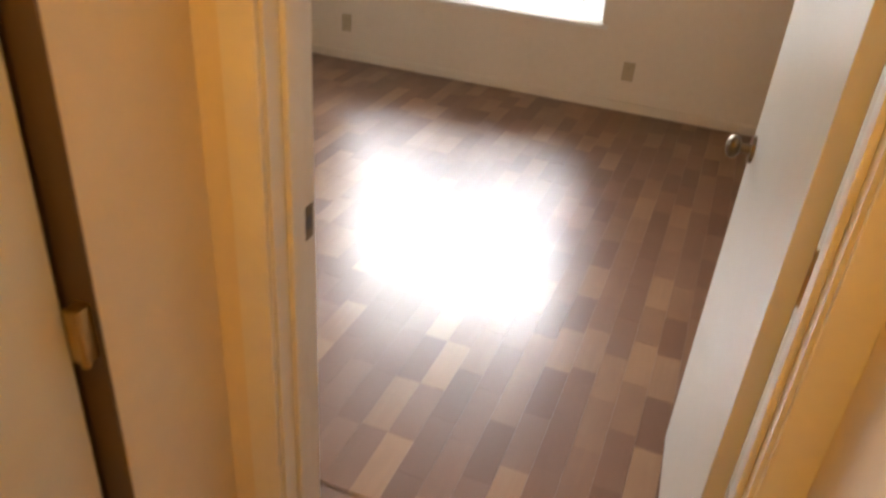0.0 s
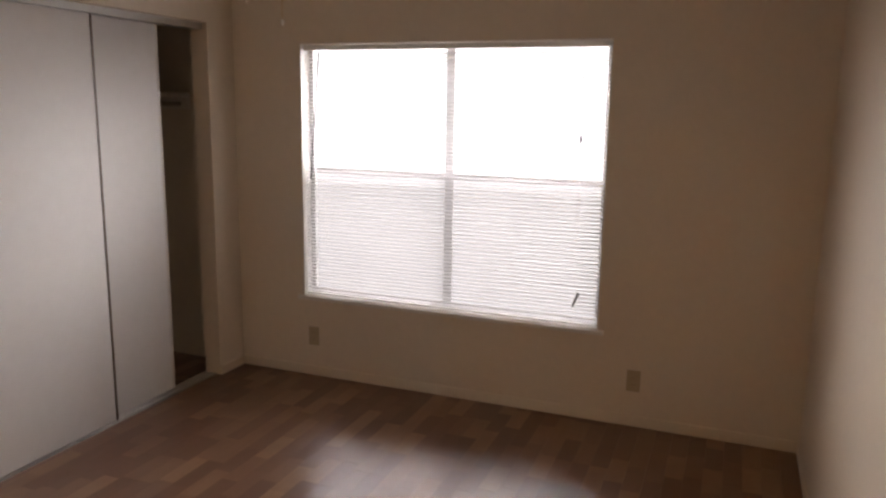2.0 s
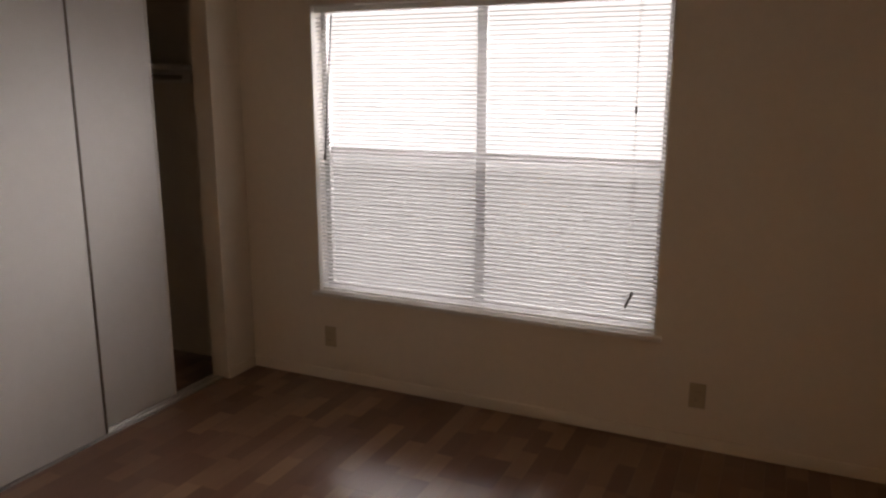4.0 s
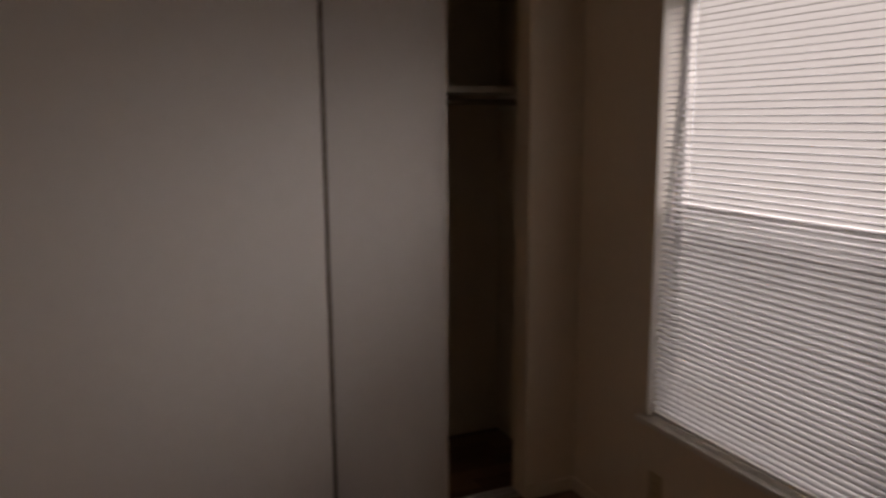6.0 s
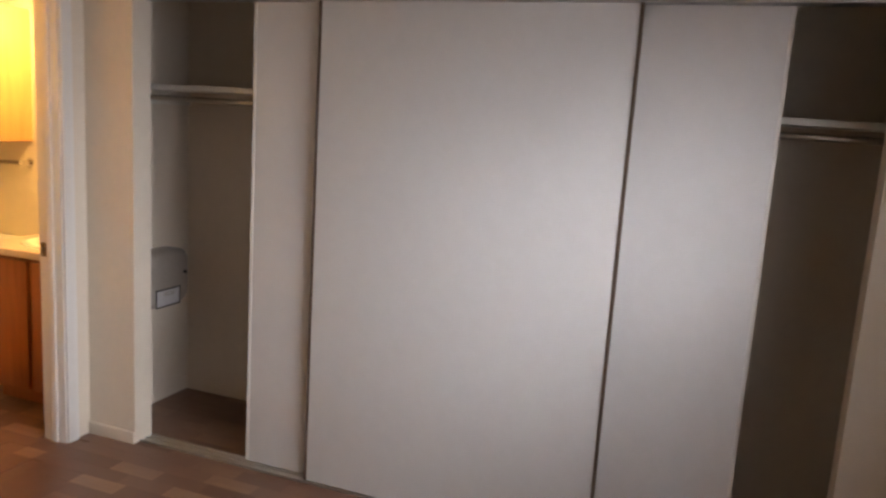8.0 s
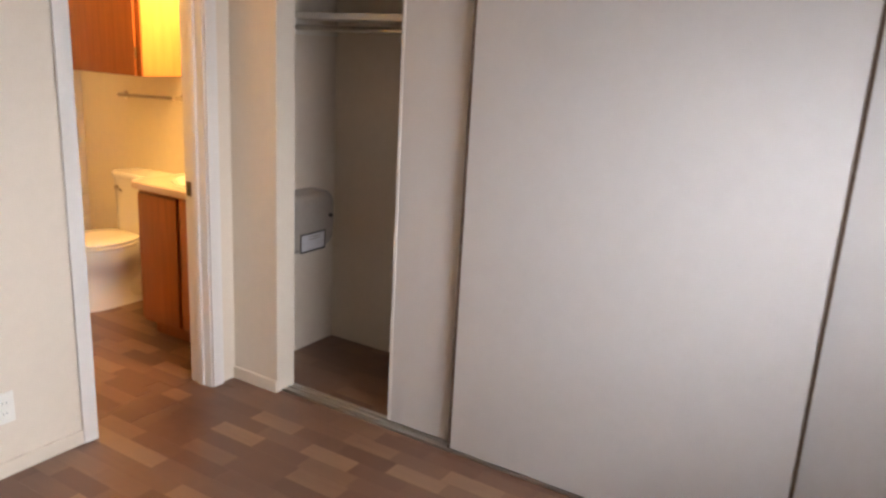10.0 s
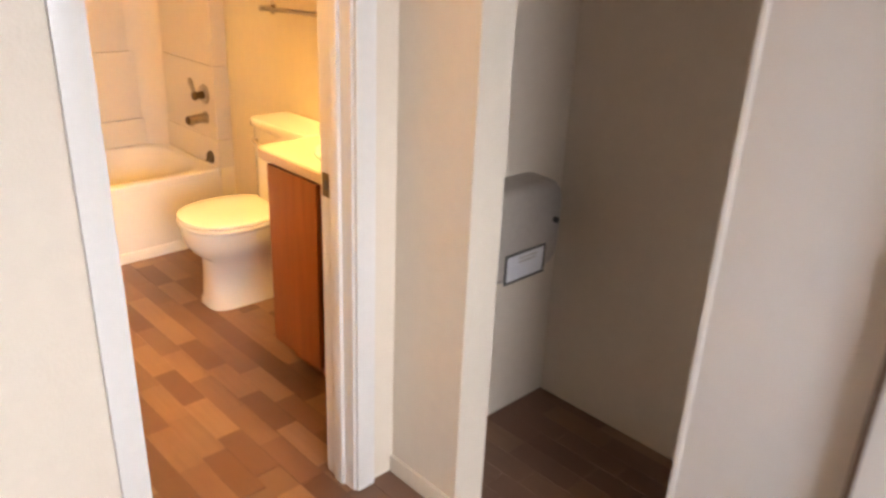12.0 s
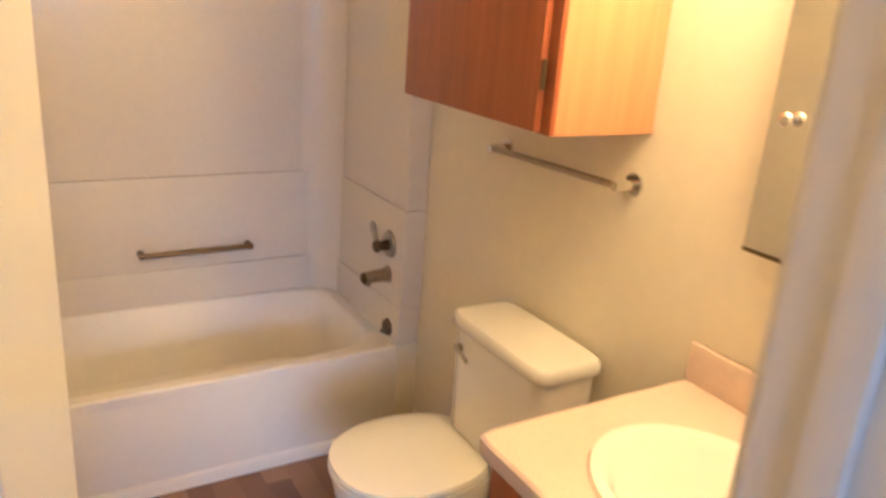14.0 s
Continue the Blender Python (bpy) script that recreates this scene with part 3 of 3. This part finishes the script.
sur = thing("tub_surround", "smooth pale moulded tub surround with shallow ledges", "tub surround")
for z0, z1, d in ((RIM + 0.002, 0.524, 0.022), (0.5255, 0.882, 0.018), (0.8835, 1.95, 0.014)):
    boxes("surround_panel", SURR, [(TX0, BE - 0.002, BS + 0.0005, BS + d, z0, z1)], sur, bevel=0.004)
    boxes("surround_panel", SURR, [(BW + 0.0005, TX0 + d * 0.6, BS + 0.03, TF, z0, z1)], sur, bevel=0.004)
gb = thing("grab_bar", "straight tarnished bar on the tub surround", "grab bar")
g = bmesh.new()
tube(g, (-0.165, BS + 0.055, 0.598), (0.255, BS + 0.055, 0.598), 0.010, 14)
part("bar", g, BRONZE, gb, smooth=True)
for x in (-0.155, 0.245):
    g = bmesh.new()
    tube(g, (x, BS + 0.019, 0.598), (x, BS + 0.055, 0.598), 0.014, 14)
    part("post", g, BRONZE, gb, smooth=True)
cv = bmesh.new()
pts = [(TX0, BS + 0.0005)] + [(TX0 + 0.14 - 0.130 * math.cos(a_), BS + 0.14 - 0.126 * math.sin(a_)) for a_ in np.linspace(0, math.pi / 2, 13)]
lo_ = [cv.verts.new((x, y, RIM + 0.002)) for x, y in pts]
hi_ = [cv.verts.new((x, y, 1.95)) for x, y in pts]
for i in range(len(pts)):
    j = (i + 1) % len(pts)
    cv.faces.new((lo_[i], lo_[j], hi_[j], hi_[i]))
cv.faces.new(lo_[::-1])
cv.faces.new(hi_)
part("corner_cove", cv, SURR, sur, smooth=True)
tv = thing("tub_valve", "tarnished tub mixer valve with a lever handle on a round plate", "tub valve")
SX = TX0 + 0.012
g = bmesh.new()
tube(g, (SX, -2.055, 0.738), (SX + 0.010, -2.055, 0.738), 0.050, 28, 0.044)
part("escutcheon", g, NICKEL, tv, smooth=True)
g = bmesh.new()
tube(g, (SX + 0.010, -2.055, 0.735), (SX + 0.050, -2.055, 0.735), 0.019, 18, 0.016)
ball(g, (SX + 0.053, -2.055, 0.735), 0.013, 0.024, 0.024)
part("handle_hub", g, BRONZE, tv, smooth=True)
g = bmesh.new()
tube(g, (SX + 0.052, -2.055, 0.740), (SX + 0.062, -2.072, 0.805), 0.008, 12, 0.012)
ball(g, (SX + 0.062, -2.073, 0.808), 0.010, 0.014, 0.014)
part("lever", g, NICKEL, tv, smooth=True)
sd = thing("tub_spout", "short worn nickel tub spout with a dark mouth below the valve", "tub spout")
g = bmesh.new()
tube(g, (SX, -2.06, 0.622), (SX + 0.006, -2.06, 0.622), 0.032, 20)
tube(g, (SX + 0.006, -2.06, 0.622), (SX + 0.092, -2.06, 0.618), 0.025, 20, 0.021)
tube(g, (SX + 0.078, -2.06, 0.618), (SX + 0.080, -2.06, 0.590), 0.015, 16, 0.014)
part("spout_body", g, NICKEL, sd, smooth=True)
g = bmesh.new()
ball(g, (SX + 0.094, -2.06, 0.617), 0.012, 0.021, 0.021)
part("spout_mouth", g, BRONZE, sd, "darkened spout end", smooth=True)
sp = thing("overflow_plate", "dark tarnished overflow plate with a trip lever just above the rim", "overflow plate")
g = bmesh.new()
tube(g, (SX, -2.035, 0.425), (SX + 0.012, -2.035, 0.425), 0.034, 24, 0.028)
part("plate", g, BRONZE, sp, smooth=True)
g = bmesh.new()
tube(g, (SX + 0.010, -2.035, 0.432), (SX + 0.030, -2.035, 0.408), 0.006, 10)
part("trip_lever", g, BRONZE, sp, smooth=True)

toi = thing("toilet", "white china toilet with its lid closed", "toilet")
ty = -1.206
tb_ = -1.315
b = bmesh.new()
loft(b, [(-0.300, tb_ - 0.014, 0.001, 0.223, 0.104, 4), (-0.300, tb_ - 0.014, 0.026, 0.221, 0.102, 4), (-0.294, tb_ - 0.010, 0.042, 0.213, 0.096, 3.4), (-0.292, tb_ - 0.008, 0.12, 0.208, 0.100, 3), (-0.290, tb_ - 0.004, 0.185, 0.206, 0.104, 2.8), (-0.278, tb_, 0.225, 0.198, 0.122, 2.5), (-0.250, tb_, 0.262, 0.214, 0.150, 2.4), (-0.239, tb_, 0.305, 0.226, 0.172, 2.3), (-0.237, tb_, 0.348, 0.230, 0.178, 2.3), (-0.237, tb_, 0.370, 0.228, 0.176, 2.3)], 48)
part("bowl", b, CHINA, toi, smooth=True)
for s_ in (-1, 1):
    b = bmesh.new()
    ball(b, (-0.400, tb_ - 0.008 + s_ * 0.070, 0.105), 0.085, 0.044, 0.085)
    part("trapway", b, CHINA, toi, smooth=True)
b = bmesh.new()
loft(b, [(-0.219, tb_, 0.372, 0.215, 0.182, 2.3), (-0.219, tb_, 0.378, 0.222, 0.188, 2.3), (-0.219, tb_, 0.388, 0.222, 0.188, 2.3), (-0.219, tb_, 0.392, 0.215, 0.182, 2.3)], 40)
part("seat", b, CHINA, toi, smooth=True)
b = bmesh.new()
loft(b, [(-0.219, tb_, 0.396, 0.214, 0.181, 2.3), (-0.219, tb_, 0.401, 0.221, 0.187, 2.3), (-0.219, tb_, 0.411, 0.219, 0.185, 2.3), (-0.219, tb_, 0.418, 0.19, 0.16, 2.2), (-0.219, tb_, 0.420, 0.10, 0.08, 2)], 40)
part("lid", b, CHINA, toi, smooth=True)
b = bmesh.new()
loft(b, [(-0.469, ty, 0.386, 0.085, 0.185, 8), (-0.469, ty, 0.42, 0.090, 0.195, 8), (-0.469, ty, 0.725, 0.093, 0.203, 8)], 56)
part("tank", b, CHINA, toi, smooth=True)
b = bmesh.new()
loft(b, [(-0.469, ty, 0.727, 0.098, 0.208, 9), (-0.469, ty, 0.735, 0.102, 0.212, 9), (-0.469, ty, 0.757, 0.102, 0.212, 9), (-0.469, ty, 0.766, 0.096, 0.206, 9)], 56)
part("tank_lid", b, CHINA, toi, smooth=True)
b = bmesh.new()
tube(b, (-0.376, ty - 0.15, 0.675), (-0.362, ty - 0.15, 0.675), 0.012, 14)
tube(b, (-0.364, ty - 0.15, 0.675), (-0.356, ty - 0.085, 0.665), 0.006, 10)
part("flush_lever", b, NICKEL, toi, "small metal flush lever", smooth=True)
for s in (-1, 1):
    b = bmesh.new()
    ball(b, (-0.42, tb_ - 0.016 + s * 0.092, 0.040), 0.012, 0.012, 0.014)
    part("bolt_cap", b, BRONZE, toi, smooth=True)

VY0, VY1, VZ, VF = -0.762, -0.1245, 0.835, -0.033
van = thing("vanity_cabinet", "reddish-brown wooden vanity cabinet under the basin", "vanity cabinet")
boxes("body", CABW, [(BW + 0.002, -0.094, VY0 + 0.014, VY0 + 0.030, 0.09, VZ - 0.042), (BW + 0.002, -0.094, VY1 - 0.018, VY1 - 0.002, 0.09, VZ - 0.042), (-0.094, -0.076, VY0 + 0.014, VY1 - 0.002, 0.09, VZ - 0.042), (BW + 0.002, -0.094, VY0 + 0.030, VY1 - 0.018, 0.09, 0.106), (BW + 0.002, BW + 0.010, VY0 + 0.030, VY1 - 0.018, 0.106, VZ - 0.042)], van)
boxes("toe_kick", CABW, [(BW + 0.002, -0.145, VY0 + 0.014, VY1 - 0.002, 0.001, 0.0895)], van)
for a, c in ((VY0 + 0.022, -0.455), (-0.425, VY1 - 0.012)):
    boxes("cabinet_door", CABW, [(-0.0755, -0.058, a, c, 0.11, VZ - 0.06)], van, bevel=0.003)
top = thing("bathroom_countertop", "pinkish cultured-marble vanity top with an oval basin and backsplash", "countertop")
sx_, sy_ = -0.285, -0.425
b = bmesh.new()
seg = 48
cx, cy, hx, hy = (BW + VF) / 2 + 0.001, (VY0 + VY1) / 2, (VF - BW) / 2 - 0.001, (VY1 - VY0) / 2
loft(b, [(sx_, sy_, VZ - 0.040, 0.17, 0.215, 2), (cx, cy, VZ - 0.040, hx - 0.004, hy - 0.002, 40), (cx, cy, VZ - 0.034, hx, hy, 40), (cx, cy, VZ - 0.006, hx, hy, 40), (cx, cy, VZ, hx - 0.006, hy - 0.002, 40), (sx_, sy_, VZ, 0.192, 0.238, 2)], 96, False, False)
part("slab", b, TOPM, top, smooth=True)
boxes("backsplash", TOPM, [(BW + 0.001, BW + 0.020, VY0, VY1, VZ + 0.0005, VZ + 0.088)], top, bevel=0.003)
b = bmesh.new()
loft(b, [(sx_, sy_, VZ - 0.001, 0.192, 0.238, 2), (sx_, sy_, VZ + 0.009, 0.188, 0.234, 2), (sx_, sy_, VZ + 0.009, 0.168, 0.214, 2), (sx_, sy_, VZ - 0.01, 0.150, 0.196, 2), (sx_, sy_, VZ - 0.08, 0.12, 0.16, 2), (sx_, sy_, VZ - 0.125, 0.06, 0.08, 2), (sx_, sy_, VZ - 0.13, 0.02, 0.02, 2)], 56, False, True)
part("basin", b, CHINA, top, "glossy white oval basin", smooth=True)
fa = thing("faucet", "small chrome faucet with two handles behind the basin", "faucet")
b = bmesh.new()
box(b, -0.525, -0.470, sy_ - 0.08, sy_ + 0.08, VZ + 0.001, VZ + 0.018, bevel=0.006)
tube(b, (-0.500, sy_, VZ + 0.015), (-0.492, sy_, VZ + 0.07), 0.014, 14, 0.012)
tube(b, (-0.497, sy_, VZ + 0.062), (-0.387, sy_, VZ + 0.045), 0.011, 14, 0.009)
part("faucet_body", b, CHROME, fa, smooth=True)
for s in (-1, 1):
    b = bmesh.new()
    tube(b, (-0.500, sy_ + s * 0.055, VZ + 0.018), (-0.500, sy_ + s * 0.055, VZ + 0.045), 0.013, 12)
    tube(b, (-0.507, sy_ + s * 0.055, VZ + 0.047), (-0.467, sy_ + s * 0.062, VZ + 0.052), 0.007, 10)
    part("handle", b, CHROME, fa, smooth=True)

uc = thing("wall_cabinet", "reddish wooden wall cabinet hung over the toilet", "wall cabinet")
UY0, UY1, UZ0, UZ1, UF = -1.592, -0.984, 1.325, 2.05, -0.291
# sides carry lamp light as a lighter wood colour than the front
boxes("body", CAB_LIT, [(BW + 0.001, UF - 0.020, UY0, UY1, UZ0, UZ1)], uc, bevel=0.001, label="wood sides coloured lighter orange for the vanity lamp's light")
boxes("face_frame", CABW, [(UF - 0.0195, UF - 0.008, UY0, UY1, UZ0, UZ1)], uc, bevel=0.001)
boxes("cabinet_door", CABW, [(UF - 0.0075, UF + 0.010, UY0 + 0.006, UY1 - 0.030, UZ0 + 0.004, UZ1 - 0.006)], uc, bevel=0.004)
h = bmesh.new()
tube(h, (UF + 0.004, UY1 - 0.024, UZ0 + 0.09), (UF + 0.004, UY1 - 0.024, UZ0 + 0.15), 0.005, 10)
part("hinge", h, BRONZE, uc, smooth=True)
tb = thing("towel_bar", "chrome towel bar under the wall cabinet", "towel bar")
b = bmesh.new()
tube(b, (BW + 0.055, -1.52, 1.188), (BW + 0.055, -1.005, 1.203), 0.009, 12)
part("bar", b, NICKEL, tb, smooth=True)
for y, zz in ((-1.515, 1.188), (-1.01, 1.203)):
    b = bmesh.new()
    tube(b, (BW + 0.001, y, zz), (BW + 0.008, y, zz), 0.026, 18)
    tube(b, (BW + 0.008, y, zz), (BW + 0.066, y, zz), 0.012, 14)
    part("post", b, CHROME, tb, smooth=True)
mc = thing("mirror_cabinet", "frameless mirrored medicine cabinet over the vanity", "mirror")
boxes("body", TRIM, [(BW + 0.001, BW + 0.055, -0.654, -0.165, 1.178, 1.90)], mc)
boxes("mirror_glass", MIRROR, [(BW + 0.0555, BW + 0.060, -0.656, -0.163, 1.176, 1.902)], mc)
mk_ = bmesh.new()
tube(mk_, (BW + 0.060, -0.612, 1.419), (BW + 0.072, -0.612, 1.419), 0.008, 14)
ball(mk_, (BW + 0.078, -0.612, 1.419), 0.009, 0.014, 0.014)
part("mirror_knob", mk_, CHROME, mc, smooth=True)
boxes("bottom_rail", BRONZE, [(BW + 0.0555, BW + 0.062, -0.657, -0.162, 1.168, 1.1755)], mc)
vl = thing("vanity_light", "lit brass vanity light bar with three round bulbs", "wall lamp")
boxes("backplate", BRASS, [(BW + 0.001, BW + 0.03, -0.72, -0.13, 2.05, 2.15)], vl, bevel=0.004)
for yy in (-0.64, -0.43, -0.22):
    b = bmesh.new()
    tube(b, (BW + 0.03, yy, 2.10), (BW + 0.06, yy, 2.10), 0.018, 14)
    part("socket", b, BRASS, vl, smooth=True)
    b = bmesh.new()
    ball(b, (BW + 0.105, yy, 2.10), 0.045, 0.045, 0.045)
    part("bulb", b, BULB, vl, "glowing round bulb", smooth=True)

hl = thing("hall_light", "lit round glass ceiling light in the hall", "ceiling lamp", (2.70, -1.70, H))
b = bmesh.new()
loft(b, [(0, 0, -0.001, 0.13, 0.13, 2), (0, 0, -0.02, 0.13, 0.13, 2)], 32)
part("base", b, BRASS, hl, smooth=True)
b = bmesh.new()
loft(b, [(0, 0, -0.021, 0.12, 0.12, 2), (0, 0, -0.06, 0.11, 0.11, 2), (0, 0, -0.09, 0.06, 0.06, 2)], 32)
part("shade", b, BULB, hl, "glowing glass shade", smooth=True)

# ---- floor blocks, laid in running strips ----
SW, SL = 0.082, 0.235
near, far = [], []
rng_ = random.Random(4)


def inside(x, y):
    if -0.70 < x < W and 0 <= y < L:
        return True
    if 1.5 < x < W and EY - T <= y < 0:
        return True
    if BX0 < x < BX1 and -0.12 <= y < 0:
        return True
    if BW < x < BE and BS < y < -0.12:
        return True
    return 1.5 < x < HX1 and -2.7 < y < EY - T


def limits(x, y):
    if y >= 0:
        return -0.70, W, -0.12 if BX0 < x < BX1 else 0.0 if x < 1.5 else EY - T, L
    if x < BE + 0.1:
        return (BX0, BX1, -0.12, 0.0) if y > -0.12 else (BW, BE, BS, -0.12)
    return 1.5, W if y > EY - T else HX1, -2.7, 0.0


for i in range(int(-0.72 / SW) - 1, int(3.3 / SW) + 1):
    shift = rng_.choice((0.0, 0.25, 0.5, 0.75, 0.33)) * SL
    for j in range(-13, 16):
        x0, y0 = i * SW, j * SL + shift
        x1, y1 = x0 + SW, y0 + SL
        mx_, my_ = (x0 + x1) / 2, (y0 + y1) / 2
        for cy_ in (my_, y0 + 0.01, y1 - 0.01):
            if inside(mx_, cy_) or inside(x0 + 0.005, cy_) or inside(x1 - 0.005, cy_):
                break
        else:
            continue
        px_ = next(q for q in (mx_, x0 + 0.005, x1 - 0.005) if inside(q, cy_))
        a0, a1, b0, b1 = limits(px_, cy_)
        r = (max(x0, a0), min(x1, a1), max(y0, b0), min(y1, b1))
        if r[1] - r[0] < 0.004 or r[3] - r[2] < 0.004:
            continue
        whole = r == (x0, x1, y0, y1)
        close = whole and ((0.1 < mx_ < 1.30 and 0.15 < my_ < 1.9) or (2.1 < mx_ < 2.95 and 0.0 < my_ < 1.3))
        (near if close else far).append(r)
floor_ob = bpy.data.objects["floor"]
shared = {}
G = 0.0001
for x0, x1, y0, y1 in near[:300]:
    key = x1 - x0 > y1 - y0
    if key not in shared:
        b = bmesh.new()
        hx, hy = (x1 - x0) / 2 - G, (y1 - y0) / 2 - G
        vs = [b.verts.new((sx * hx, sy * hy, -0.004)) for sx, sy in ((-1, -1), (1, -1), (1, 1), (-1, 1))]
        vt = [b.verts.new((sx * (hx - 0.0003), sy * (hy - 0.0003), 0.0)) for sx, sy in ((-1, -1), (1, -1), (1, 1), (-1, 1))]
        b.faces.new(vt)
        for q in range(4):
            b.faces.new((vs[q], vs[(q + 1) % 4], vt[(q + 1) % 4], vt[q]))
        me = bpy.data.meshes.new("floor_block")
        b.to_mesh(me)
        b.free()
        me.materials.append(FLOORP)
        shared[key] = me
    ob = new("floor_block", shared[key])
    ob.parent = floor_ob
    ob.location = ((x0 + x1) / 2, (y0 + y1) / 2, rng_.uniform(-0.0001, 0.0))
verts, faces = [], []
for x0, x1, y0, y1 in far + near[300:]:
    n = len(verts)
    g2 = G + 0.0003
    dz = rng_.uniform(-0.0001, 0.0)
    verts += [(x0 + G, y0 + G, -0.004), (x1 - G, y0 + G, -0.004), (x1 - G, y1 - G, -0.004), (x0 + G, y1 - G, -0.004)]
    verts += [(x0 + g2, y0 + g2, dz), (x1 - g2, y0 + g2, dz), (x1 - g2, y1 - g2, dz), (x0 + g2, y1 - g2, dz)]
    faces += [(n + 4, n + 5, n + 6, n + 7)] + [(n + q, n + (q + 1) % 4, n + 4 + (q + 1) % 4, n + 4 + q) for q in range(4)]
me = bpy.data.meshes.new("floor_blocks")
me.from_pydata(verts, [], faces)
me.materials.append(FLOORM)
tagged(new("floor_blocks", me), "brown and tan wood-look floor blocks in strips, slightly glossy", "floor covering", kind="stuff")
